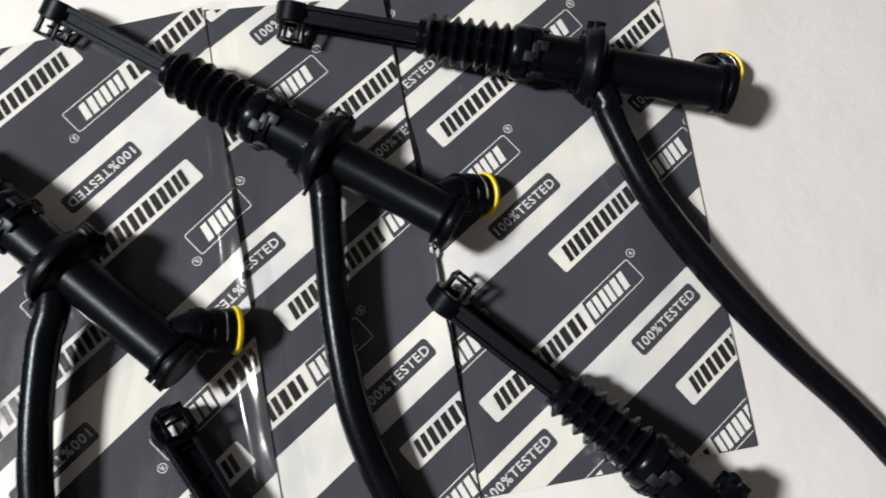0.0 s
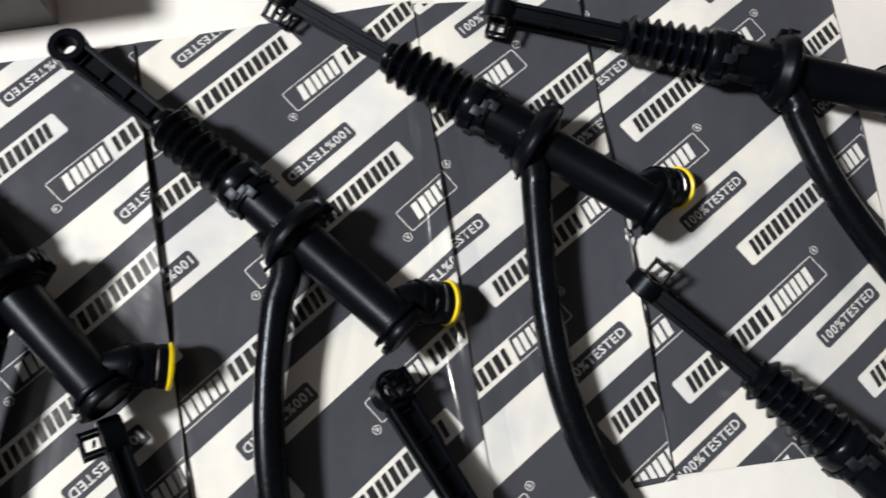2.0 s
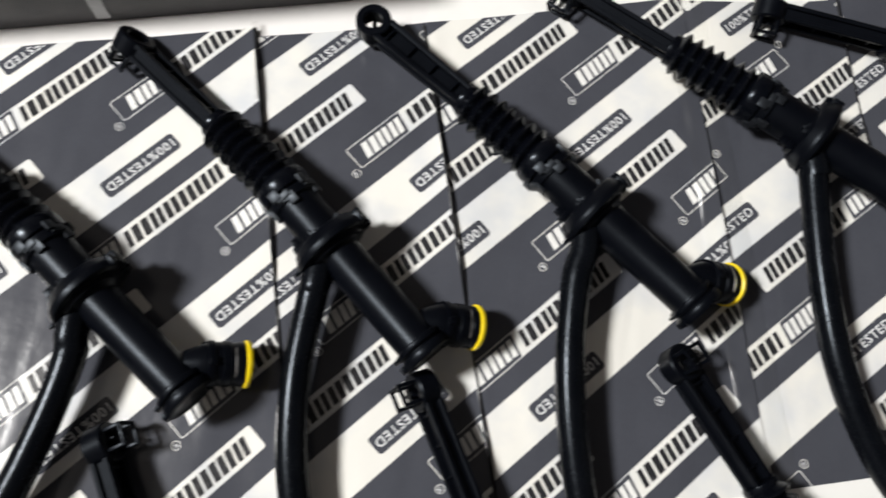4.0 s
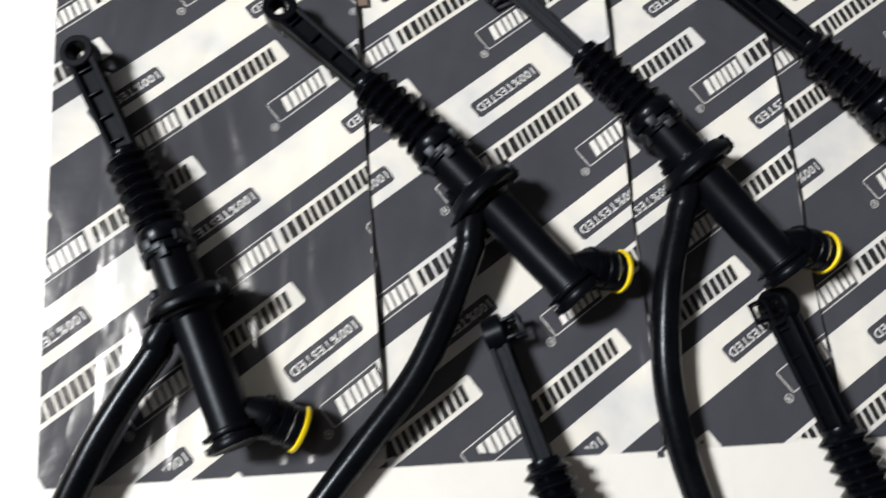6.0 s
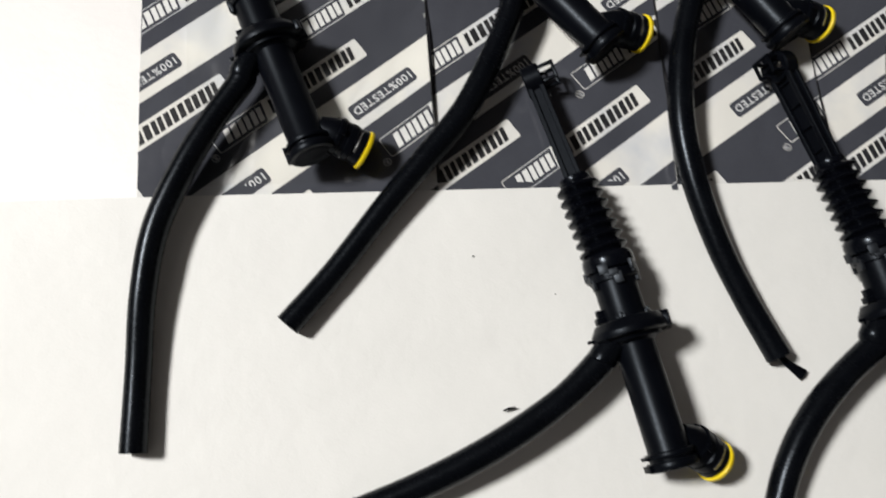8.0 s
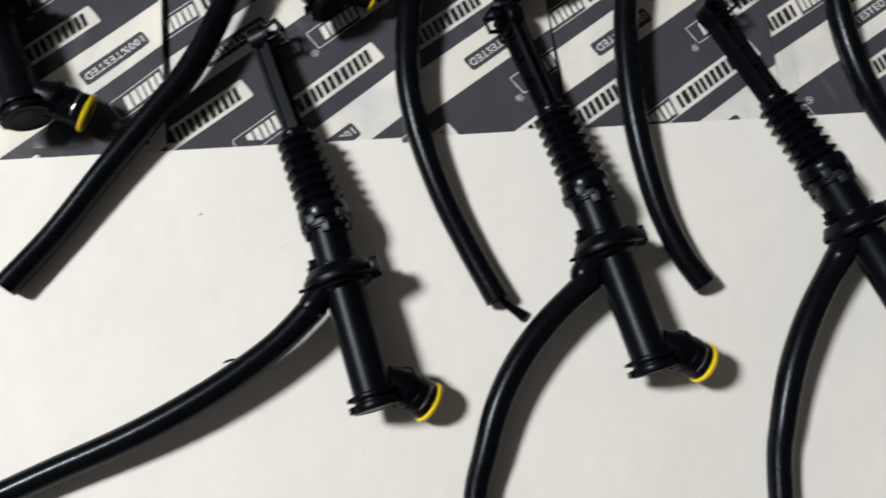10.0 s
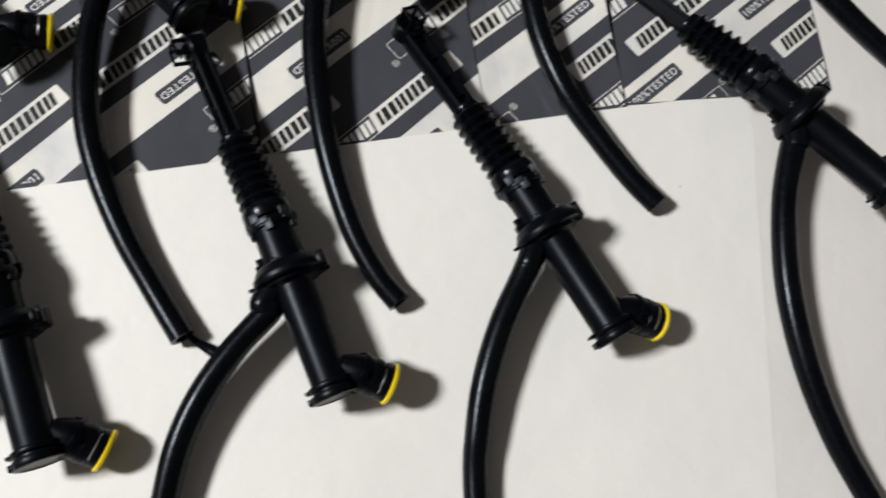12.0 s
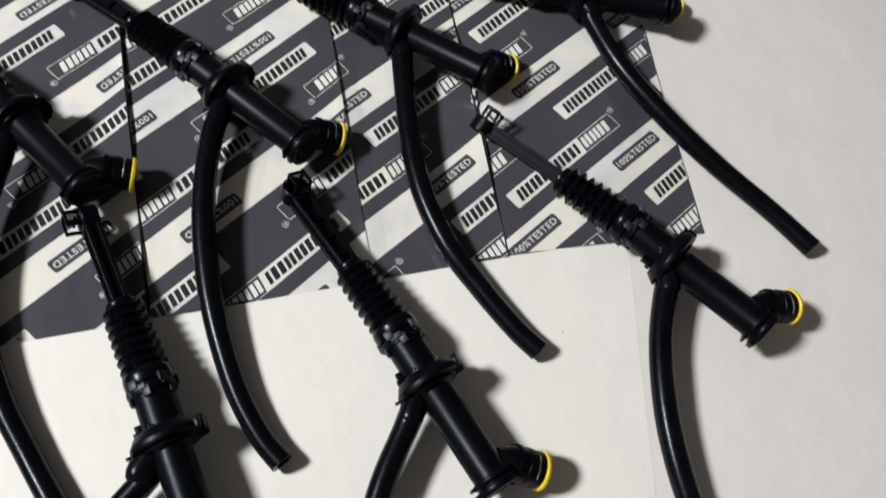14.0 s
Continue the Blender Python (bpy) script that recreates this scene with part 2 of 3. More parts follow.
# ---- the table and its white cover ----
table = tagged(new("table"), "white laminate work table under the parts", "table")
part("tabletop", boxes(((-1.15, -0.75, -0.03), (0.75, 0.75, 0.0)), bevel=0.003), table_white, table)
for lx in (-1.09, 0.69):
    for ly in (-0.69, 0.69):
        part("leg", boxes(((lx - 0.025, ly - 0.025, -0.75), (lx + 0.025, ly + 0.025, -0.03)), bevel=0.002), table_white, table)


def bulge(x, y):
    """Gentle waves that bags and sheets share."""
    return 0.0007 * math.sin(31 * x + 9 * y) * math.sin(17 * y - 8 * x) + 0.0004 * math.sin(70 * x - 20 * y)


def sheet(name, corners, rise, material, nx, ny, thick=0.0003):
    """A thin laid sheet between four corners (low left, low right, high right, high left); rise(s, t, x, y) gives its height. Clear film is a single skin."""
    a, b, c, d = (Vector((*p, 0)) for p in corners)
    bm = bmesh.new()
    layers = []
    for drop in (0.0, thick) if thick else (0.0,):
        grid = []
        for j in range(ny + 1):
            t = j / ny
            line = []
            for i in range(nx + 1):
                s = i / nx
                p = (a * (1 - s) + b * s) * (1 - t) + (d * (1 - s) + c * s) * t
                line.append(bm.verts.new((p.x, p.y, rise(s, t, p.x, p.y) - drop)))
            grid.append(line)
        layers.append(grid)
    top, low = layers[0], layers[-1]
    for j in range(ny):
        for i in range(nx):
            bm.faces.new((top[j][i], top[j][i + 1], top[j + 1][i + 1], top[j + 1][i]))
    if not thick:
        return part(name, bm, material)
    for j in range(ny):
        for i in range(nx):
            bm.faces.new((low[j][i], low[j + 1][i], low[j + 1][i + 1], low[j][i + 1]))
    rim = [(j, 0) for j in range(ny, 0, -1)] + [(0, i) for i in range(nx)] + [(j, nx) for j in range(ny)] + [(ny, i) for i in range(nx, 0, -1)]
    for (j, i), (jj, ii) in zip(rim, rim[1:] + rim[:1]):
        bm.faces.new((top[j][i], low[j][i], low[jj][ii], top[jj][ii]))
    return part(name, bm, material)


LOWER_TOP = 0.0005
lower_sheet = sheet("paper_sheet", [(-0.98, -0.62), (0.15, -0.62), (0.1435, -0.0130), (-0.98, -0.2845)],
                    lambda s, t, x, y: LOWER_TOP - 0.00035 * max(0.0, 60 * s - 58) / 2 + 0.0002 * math.sin(13 * x + 7 * y) * min(1.0, 8 - 8 * s) + 0.0022 * max(0.0, 8 * t - 7) * min(1.0, max(0.0, 9 * (0.145 - x))) * min(1.0, max(0.0, 9 * (x + 0.7))), sheet_white, 60, 30, 0.0001)
tagged(lower_sheet, "large sheet of white paper overlapping the bags", "paper sheet")
upper_sheet = sheet("paper_sheet", [(-0.263, 0.17), (0.10, 0.17), (0.10, 0.55), (-0.276, 0.55)],
                    lambda s, t, x, y: 0.0004, sheet_white, 8, 8)
tagged(upper_sheet, "white paper sheet lying behind the bags", "paper sheet")

# ---- the printed bags ----
# corners low left, low right, high right, high left; then print origin, text angle, a plate's start; below row cut the plates start extra further on
PANELS = [
    dict(c=[(-0.6255, -0.193), (-0.4445, -0.150), (-0.5235, 0.141), (-0.702, 0.092)], o=(-0.5069, -0.0730), a=229.3, q=(-0.4701, -0.0836)),
    dict(c=[(-0.4445, -0.150), (-0.2950, -0.1165), (-0.3670, 0.1765), (-0.5235, 0.138)], o=(-0.3540, 0.1914), a=228.3, q=(-0.3940, 0.0948)),
    dict(c=[(-0.2950, -0.1165), (-0.1920, -0.093), (-0.2660, 0.1945), (-0.3670, 0.171)], o=None, low=(-0.2930, 0.1399), a=227.0, q=(-0.2913, 0.1851), shear=-0.04),
    dict(c=[(-0.1920, -0.093), (-0.0440, -0.0555), (-0.1060, 0.2395), (-0.2660, 0.1965)], o=(-0.0884, 0.2441), a=226.3, q=None, ps=0.098, cut=-99, extra=0.0),
    dict(c=[(-0.0440, -0.0555), (0.0530, -0.0325), (-0.0030, 0.254), (-0.1060, 0.238)], o=(0.0100, -0.0080), a=43.6, q=None, ps=-0.0195, cut=0, extra=0.0193),
    dict(c=[(0.0530, -0.0325), (0.2025, -0.0065), (0.1585, 0.300), (-0.0080, 0.282)], o=(0.0910, 0.0970), a=43.4, q=None, ps=-0.0152, cut=-1, extra=0.0135),
]
BARS = [(0.0060, 0.0078), (0.0150, 0.0090), (0.0250, 0.0098), (0.0360, 0.0090), (0.0463, 0.0080), (0.0556, 0.0108), (0.0678, 0.0030),
         (0.0770, 0.0082), (0.0865, 0.0080), (0.0955, 0.0098)]


def text_mesh(text, high, long):
    """The flat outline mesh of a word in the built-in font, its lower left corner at the origin."""
    curve = bpy.data.curves.new("word", "FONT")
    curve.body, curve.size, curve.resolution_u = text, 1.0, 3
    curve.space_character, curve.offset = 1.12, 0.016
    ob = bpy.data.objects.new("word", curve)
    scene.collection.objects.link(ob)
    bpy.context.view_layer.update()
    me = bpy.data.meshes.new_from_object(ob.evaluated_get(bpy.context.evaluated_depsgraph_get()))
    bpy.data.objects.remove(ob)
    xs, ys = [v.co.x for v in me.vertices], [v.co.y for v in me.vertices]
    k, w = high / (max(ys) - min(ys)), long / (max(xs) - min(xs))
    for v in me.vertices:
        v.co = ((v.co.x - min(xs)) * w, (v.co.y - min(ys)) * k, 0)
    return me, long


tested, tested_long = text_mesh("100%TESTED", 0.0055, 0.0448)
ringed, _ = text_mesh("R", 0.0025, 0.0020)


def bar(bm, at, wide, turn):
    """A pair of plain slanted bars of the maker's mark."""
    low, high = 0.0026, LOGO_HIGH - 0.0026
    stems = ((0.0, 1.0),) if wide < 0.004 else ((0.0, 0.40), (0.56, 0.96))
    for a, b in stems:
        ring = [(a * wide, low), (b * wide, low), (b * wide, high), (a * wide, high)]
        bm.faces.new([bm.verts.new(turn @ Vector((at + x + 0.22 * (y - low), y, 0))) for x, y in ring])


def clipped(bm, corners, shrink):
    """Cuts flat print to the panel."""
    pts = [Vector((*p, 0)) for p in corners]
    for p, q in zip(pts, pts[1:] + pts[:1]):
        along = (q - p).normalized()
        inward = Vector((-along.y, along.x, 0))
        geom = bm.verts[:] + bm.edges[:] + bm.faces[:]
        bmesh.ops.bisect_plane(bm, geom=geom, plane_co=p + inward * shrink, plane_no=-inward, clear_outer=True)


def bag(spec, k):
    ll, lr, hr, hl = spec["c"]
    turn = Matrix.Rotation(radians(spec["a"]), 4, "Z")
    u, v = turn @ Vector((1, 0, 0)), turn @ Vector((0, 1, 0))
    if spec["o"] is None:
        o = Vector((*spec["low"], 0)) - LOWER_SHIFT * u + LOWER_DROP * v
    else:
        o = Vector((*spec["o"], 0))
    plate_start = spec["ps"] if spec["q"] is None else (Vector((*spec["q"], 0)) - o).dot(u)
    shear = spec.get("shear", 0.0)
    cut, extra = (spec["cut"], spec["extra"]) if spec["q"] is None else (-99, 0.0)
    last = k == len(PANELS) - 1
    full = 0.0035 if last else 0.0

    def rise(s, t, x, y):
        lift = 0.0017 + 0.0036 * s ** 6 * (0.6 + 0.4 * math.sin(9 * t + k))
        if t < 0.2:
            lift *= 0.6 + 2.0 * t
        if last:
            lift = 0.0017 + full * math.sin(math.pi * min(1, max(0, s))) * min(1.0, 6 * t) ** 2
        return lift + bulge(x, y) * min(1.0, 4 * t)

    thing = tagged(new("plastic_bag"), "flat glossy bag printed with dark and white diagonal bands", "plastic bag", "printed bags under the cylinders")
    film = printed_film("printed_film", o, spec["a"], plate_start, cut, extra, shear, (0.9, 0.3, 0.25, 0.5, 0.25, 0.25)[k])
    wide, high = (Vector(lr) - Vector(ll)).length, (Vector(hl) - Vector(ll)).length
    under = 0.012 if k else 0.0
    back = (Vector(ll) - Vector(lr)).normalized() * under
    low_pull = (Vector(ll) - Vector(hl)).normalized() * (0.006 if k < 5 else 0.0)
    quad = [Vector(ll) + back + low_pull, Vector(lr) + low_pull, Vector(hr), Vector(hl) + back]

    def rise_wide(s, t, x, y):
        return rise(max(0.0, (s * (wide + under) - under) / wide), t, x, y) - (0.0007 if s * (wide + under) < under else 0.0)

    body = sheet("film", quad, rise_wide, film, max(8, int(wide / 0.004)), int(high / 0.004), 0.0002)
    body.parent = thing

    # lettering
    def height_at(x, y):
        """Finds the panel's own place of a point, to lay print on the film."""
        p, a, b, d, c = Vector((x, y)), Vector(ll), Vector(lr), Vector(hl), Vector(hr)
        s = t = 0.5
        for _ in range(8):
            at = (a * (1 - s) + b * s) * (1 - t) + (d * (1 - s) + c * s) * t
            ds, dt = (b - a) * (1 - t) + (c - d) * t, (d - a) * (1 - s) + (c - b) * s
            det = ds.x * dt.y - ds.y * dt.x
            e = p - at
            s, t = s + (e.x * dt.y - e.y * dt.x) / det, t + (ds.x * e.y - ds.y * e.x) / det
        return rise(min(1, max(0, s)), min(1, max(0, t)), x, y)

    words, marks, pales = bmesh.new(), bmesh.new(), bmesh.new()
    centre = (Vector((*ll, 0)) + Vector((*hr, 0))) / 2 - o
    cu, cv = centre.dot(u), centre.dot(v)
    for row in range(int((cv - 0.25) / PITCH) - 1, int((cv + 0.25) / PITCH) + 2):
        base = row * PITCH
        for col in range(int((cu - 0.3) / PLATE_STEP) - 1, int((cu + 0.3) / PLATE_STEP) + 2):
            at = plate_start + col * PLATE_STEP + (extra if row <= cut else 0.0) + (PLATE_LONG - tested_long) / 2 + shear * (base + PLATE_LOW)
            copy = tested.copy()
            copy.transform(Matrix.Translation(o) @ turn @ Matrix.Translation((at, base + PLATE_LOW + 0.0029, 0)))
            words.from_mesh(copy)
            bpy.data.meshes.remove(copy)
        for shift, drop in ((0.0, LOGO_HIGH), (LOWER_SHIFT, LOGO_HIGH + LOWER_DROP)):
            for col in range(int((cu - 0.3) / LOGO_STEP) - 1, int((cu + 0.3) / LOGO_STEP) + 2):
                place = Matrix.Translation(o) @ turn @ Matrix.Translation((shift + col * LOGO_STEP + shear * (base - drop), base - drop, 0))
                for g, (gx, gw) in enumerate(BARS):
                    bar(marks if g < 7 else pales, gx, gw, place)
                copy = ringed.copy()
                copy.transform(place @ Matrix.Translation((LOGO_LONG + 0.0034, LOGO_HIGH - 0.0008, 0)))
                words.from_mesh(copy)
                bpy.data.meshes.remove(copy)
    for bm, name, ink, what in ((words, "plate_lettering", ink_pale, "pale printed words"), (marks, "maker_mark", ink_dark, "dark printed blocks"), (pales, "maker_mark", ink_white, "white printed blocks")):
        clipped(bm, [ll, lr, hr, hl], 0.0006)
        if not bm.verts:
            bm.free()
            continue
        for vert in bm.verts:
            vert.co.z = height_at(vert.co.x, vert.co.y) + 0.00025
        for face in bm.faces:
            if face.normal.z < 0:
                face.normal_flip()
        tagged(part(name, bm, ink, thing, what, smooth=False), kind="stuff")

    # right edge: clear welded margin for k == 3, else a dark strip as seam shade
    if not last:
        along = (Vector(hr) - Vector(lr)).normalized()
        out = Vector((along.y, -along.x))
        a, b = Vector(lr), Vector(hr)
        left, reach = (0.013, 0.014) if k == 3 else (0.0006, 0.0015)

        def rumple(s, t, x, y):
            if k == 3:
                return 0.0064 + 0.0006 * math.sin(13 * s + 2.2 * math.sin(5 * t)) * math.sin(math.pi * s) ** 0.5 + 0.0005 * math.sin(34 * t + 6 * s) - 0.0022 * abs(2 * s - 1) ** 3
            return rise(1, t, x, y) + 0.0004 + 0.0013 * math.sin(60 * y + 5 * s) * s - 0.0012 * s + 0.0006 * math.sin(6 * s)

        strip = sheet("weld_or_shade", [a - out * left, a + out * reach, b + out * reach, b - out * left], rumple, clear_film if k == 3 else seam_shade, 24 if k == 3 else 6, 70, 0.0 if k == 3 else 0.0002)
        strip.parent = thing
        strip.visible_shadow = k != 3
        tagged(strip, "clear shiny welded edge" if k == 3 else "dark strip for the shade at the seam")
    # the crumpled clear outer film of the end bag
    if k == 0:
        def crumple(s, t, x, y):
            p = Vector((x, 0.55 * y, 0.3))
            return 0.0050 + rise(s, t, x, y) + 0.0016 * noise.noise(34 * p) + 0.0009 * abs(noise.noise(80 * p)) + 0.0005 * math.sin(280 * x + 70 * y + 5 * noise.noise(20 * p)) - 0.003 * abs(2 * s - 1) ** 4

        a, b, c, d = Vector(ll), Vector(lr), Vector(hr), Vector(hl)
        wrap = sheet("outer_film", [a.lerp(b, 0.16), b, c, d.lerp(c, 0.16)], crumple, crumpled_film, 90, 120, 0.0)
        wrap.parent = thing
        wrap.visible_shadow = False
        tagged(wrap, "crumpled clear shiny outer film")
    return thing


bags = [bag(spec, k) for k, spec in enumerate(PANELS)]

# ---- clutch master cylinders ----
# along x: rod tip -0.178, boot -0.096, flange 0, barrel end 0.079; z = 0 is the axis


def build_cylinder():
    thing = tagged(new("clutch_master_cylinder"), "black plastic clutch master cylinder with ribbed boot and yellow cap", "car part", "clutch master cylinders in two rows")
    # push rod: two rails, a web, cross ribs, and the eye
    half = [(0.0038, 0.0015), (0.0039, 0.0050), (0.0042, 0.0052), (0.0063, 0.0052), (0.0066, 0.0049), (0.0066, 0.0027), (0.0063, 0.0024), (0.0048, 0.0024)]
    half += [(y, -z) for y, z in reversed(half)]
    section = half + [(-y, -z) for y, z in half]
    rails = bmesh.new()
    near, far = ([rails.verts.new((x, y, z)) for y, z in section] for x in (-0.159, -0.082))
    for k in range(len(section)):
        rails.faces.new((near[k - 1], near[k], far[k], far[k - 1]))
    rails.faces.new(near)
    rails.faces.new(far)
    bmesh.ops.recalc_face_normals(rails, faces=rails.faces[:])
    for vert in rails.verts:
        vert.co.y *= 1.0 + 0.22 * (-0.082 - vert.co.x) / 0.077
    rod = part("push_rod", rails, rod_plastic, thing)
    for k in range(5):
        x = -0.1545 + 0.0166 * k
        part("rib", boxes(((x, -0.0046, -0.0038), (x + 0.0013, 0.0046, 0.0038)), bevel=0.0003), black_plastic, rod)
    eye = bmesh.new()
    rings = []
    for z, r in ((-0.0058, 0.0098), (-0.0050, 0.0106), (0.0050, 0.0106), (0.0058, 0.0098), (0.0058, 0.0064), (0.0048, 0.0054), (-0.0050, 0.0054), (-0.0058, 0.0060)):
        rings.append([eye.verts.new((-0.1670 + r * math.cos(2 * math.pi * k / 36), r * math.sin(2 * math.pi * k / 36), z)) for k in range(36)])
    for a, b in zip(rings, rings[1:] + rings[:1]):
        for k in range(36):
            eye.faces.new((a[k], a[(k + 1) % 36], b[(k + 1) % 36], b[k]))
    bmesh.ops.recalc_face_normals(eye, faces=eye.faces[:])
    part("rod_eye", eye, black_plastic, rod)
    clip = part("retaining_clip", boxes(((-0.1734, -0.0066, -0.0158), (-0.1606, -0.0046, -0.0140)), ((-0.1734, 0.0046, -0.0158), (-0.1606, 0.0066, -0.0140)),
                                       ((-0.1734, -0.0066, -0.0158), (-0.1716, 0.0066, -0.0140)), bevel=0.0003), black_plastic, thing, "small pronged snap clip")
    for sx in (-1, 1):
        for sy in (-1, 1):
            cx, cy = -0.1670 + sx * 0.0052, sy * 0.0054
            part("prong", boxes(((cx - 0.0010, cy - 0.0012, -0.0145), (cx + 0.0010, cy + 0.0012, -0.0040)), bevel=0.0003), black_plastic, clip)
    part("prong", boxes(((-0.1677, -0.0060, -0.0100), (-0.1663, 0.0060, -0.0084)), bevel=0.0003), black_plastic, clip)
    # bellows
    profile = [(-0.0985, 0.0070), (-0.0980, 0.0096), (-0.0955, 0.0100)]
    for k in range(7):
        x, grow = -0.0945 + 0.0069 * k, 0.00022 * k
        profile += [(x + 0.0001, 0.0095 + grow), (x + 0.0009, 0.0103 + grow), (x + 0.0021, 0.0122 + grow), (x + 0.0029, 0.0133 + grow), (x + 0.0035, 0.0136 + grow), (x + 0.0041, 0.0133 + grow), (x + 0.0049, 0.0122 + grow), (x + 0.0061, 0.0103 + grow)]
    profile += [(-0.0462, 0.0112), (-0.0455, 0.0125)]
    part("rubber_boot", lathe(profile), black_rubber, thing, "ribbed black rubber boot")
    part("boot_collar", lathe([(-0.0468, 0.0120), (-0.0462, 0.0138), (-0.0448, 0.0150), (-0.0420, 0.0154), (-0.0385, 0.0153), (-0.0366, 0.0149), (-0.0360, 0.0141), (-0.0356, 0.0128)]), black_rubber, thing, "smooth shiny rubber collar")
    ring = lathe([(-0.0356, 0.0120), (-0.0352, 0.0141), (-0.0302, 0.0142), (-0.0296, 0.0136), (-0.0292, 0.0122)])
    snap = part("snap_ring", ring, black_plastic, thing, "notched plastic snap ring")
    for k in range(5):
        tooth = boxes(((-0.0388, -0.0062, 0.0136), (-0.0330, -0.0006, 0.0156)), ((-0.0350, -0.0040, 0.0130), (-0.0312, 0.0044, 0.0150)), ((-0.0330, 0.0010, 0.0122), (-0.0262, 0.0062, 0.0142)), bevel=0.0003)
        bmesh.ops.transform(tooth, matrix=Matrix.Rotation(2 * math.pi * k / 5 + 0.35, 4, "X"), verts=tooth.verts[:])
        part("tooth", tooth, satin_plastic, snap)
    part("upper_barrel", lathe([(-0.0310, 0.0110), (-0.0300, 0.0126), (-0.0050, 0.0128), (-0.0040, 0.0120)]), black_plastic, thing)
    # flange with lugs
    disc = lathe([(-0.0068, 0.0120), (-0.0066, 0.0160), (-0.0062, 0.0186), (-0.0054, 0.0194), (-0.0020, 0.0214), (-0.0010, 0.0222), (0.0006, 0.0226), (0.0028, 0.0223),
                  (0.0036, 0.0212), (0.0039, 0.0174), (0.0060, 0.0168), (0.0062, 0.0150), (0.0078, 0.0132), (0.0090, 0.0112)], 56)
    for vert in disc.verts:
        vert.co.y *= 1.02
        vert.co.z *= 0.92
    part("flange", disc, black_plastic, thing, "wide oval mounting flange")
    for k, q in enumerate((0.5, 2.2, 3.5, 5.3)):
        lug = boxes(((-0.0085, -0.0034, 0.0120), (-0.0050, 0.0034, 0.0142)), ((-0.0098, -0.0012, 0.0120), (-0.0050, 0.0012, 0.0148)), bevel=0.0003)
        bmesh.ops.transform(lug, matrix=Matrix.Rotation(q, 4, "X"), verts=lug.verts[:])
        part("bayonet_lug", lug, black_plastic, thing)
    for q, low, high in ((-2.10, -0.0050, 0.0030), (-1.84, -0.0066, 0.0040), (-1.58, -0.0050, 0.0050), (-1.32, -0.0060, 0.0044), (-1.06, -0.0030, 0.0036)):
        tab = boxes(((low, -0.0021, 0.0150), (high, 0.0021, 0.0240)), bevel=0.0008)
        bmesh.ops.transform(tab, matrix=Matrix.Rotation(q, 4, "X"), verts=tab.verts[:])
        part("index_tab", tab, black_plastic, thing)
    part("locating_peg", boxes(((0.0006, -0.0262, -0.0010), (0.0026, -0.0225, 0.0010)), bevel=0.0004), black_plastic, thing)
    part("latch", boxes(((-0.0150, -0.0165, -0.0022), (-0.0095, -0.0120, 0.0022)), ((-0.0105, -0.0180, -0.0030), (-0.0070, -0.0120, 0.0030)), bevel=0.0004), black_plastic, thing)
    # lower barrel with the grooved end
    part("main_barrel", lathe([(0.0060, 0.0110), (0.0070, 0.0119), (0.0690, 0.0118), (0.0696, 0.0120), (0.0700, 0.0138), (0.0704, 0.0140), (0.0724, 0.0140), (0.0728, 0.0138), (0.0731, 0.0122),
                               (0.0746, 0.0122), (0.0749, 0.0140), (0.0753, 0.0143), (0.0790, 0.0143), (0.0797, 0.0139), (0.0800, 0.0118), (0.0794, 0.0108), (0.0794, 0.0040)], 44), black_plastic, thing)
    for low, high in ((0.0704, 0.0724), (0.0752, 0.0790)):
        part("end_tab", boxes(((low, -0.0160, -0.0042), (high, -0.0115, 0.0042)), bevel=0.0004), black_plastic, thing)
    # outlet: an elbow to the left with a wire clip and the yellow cap
    start, head = Vector((0.0625, 0.0085, 0.0)), Vector((0.0846, 0.0318, -0.0118))
    way = (head - start).normalized()
    turn = Matrix.Translation(start) @ way.to_track_quat("X", "Z").to_matrix().to_4x4()
    reach = (head - start).length
    port = part("outlet_port", lathe([(0.0, 0.0064), (0.006, 0.0090), (0.010, 0.0104), (0.0118, 0.0107), (0.0122, 0.0122), (0.0150, 0.0122), (0.0154, 0.0114), (0.0190, 0.0114),
                                      (0.0194, 0.0119), (0.0232, 0.0119), (0.0238, 0.0111), (0.0262, 0.0111), (0.0266, 0.0115), (reach - 0.0042, 0.0116), (reach - 0.0038, 0.0092), (reach - 0.001, 0.0090)], 36, turn), black_plastic, thing)
    web = boxes(((0.008, -0.0130, -0.0016), (0.0150, -0.0085, 0.0016)), ((0.009, 0.0070, -0.0018), (0.0145, 0.0112, 0.0018)), ((0.0120, -0.0020, 0.0108), (0.0160, 0.0020, 0.0135)), bevel=0.0005)
    bmesh.ops.transform(web, matrix=turn, verts=web.verts[:])
    part("stiffener", web, black_plastic, port)
    part("wire_clip", torus(0.0114, 0.0005, turn @ Matrix.Translation((0.0254, 0, 0)) @ Matrix.Rotation(0.9, 4, "X"), 30, 0.22), chrome, port, "bright steel wire clip")
    part("dust_cap", lathe([(reach - 0.0036, 0.0088), (reach - 0.0034, 0.0120), (reach - 0.0029, 0.0126), (reach - 0.0014, 0.0126), (reach - 0.0008, 0.0122), (reach - 0.0006, 0.0094),
                            (reach - 0.0030, 0.0084), (reach - 0.0031, 0.0010)], 40, turn), yellow_plastic, thing, "yellow plastic dust cap")
    # hose spigot under the flange
    spigot = Vector((0.86, -0.5, 0.0)).normalized().to_track_quat("X", "Z").to_matrix().to_4x4()
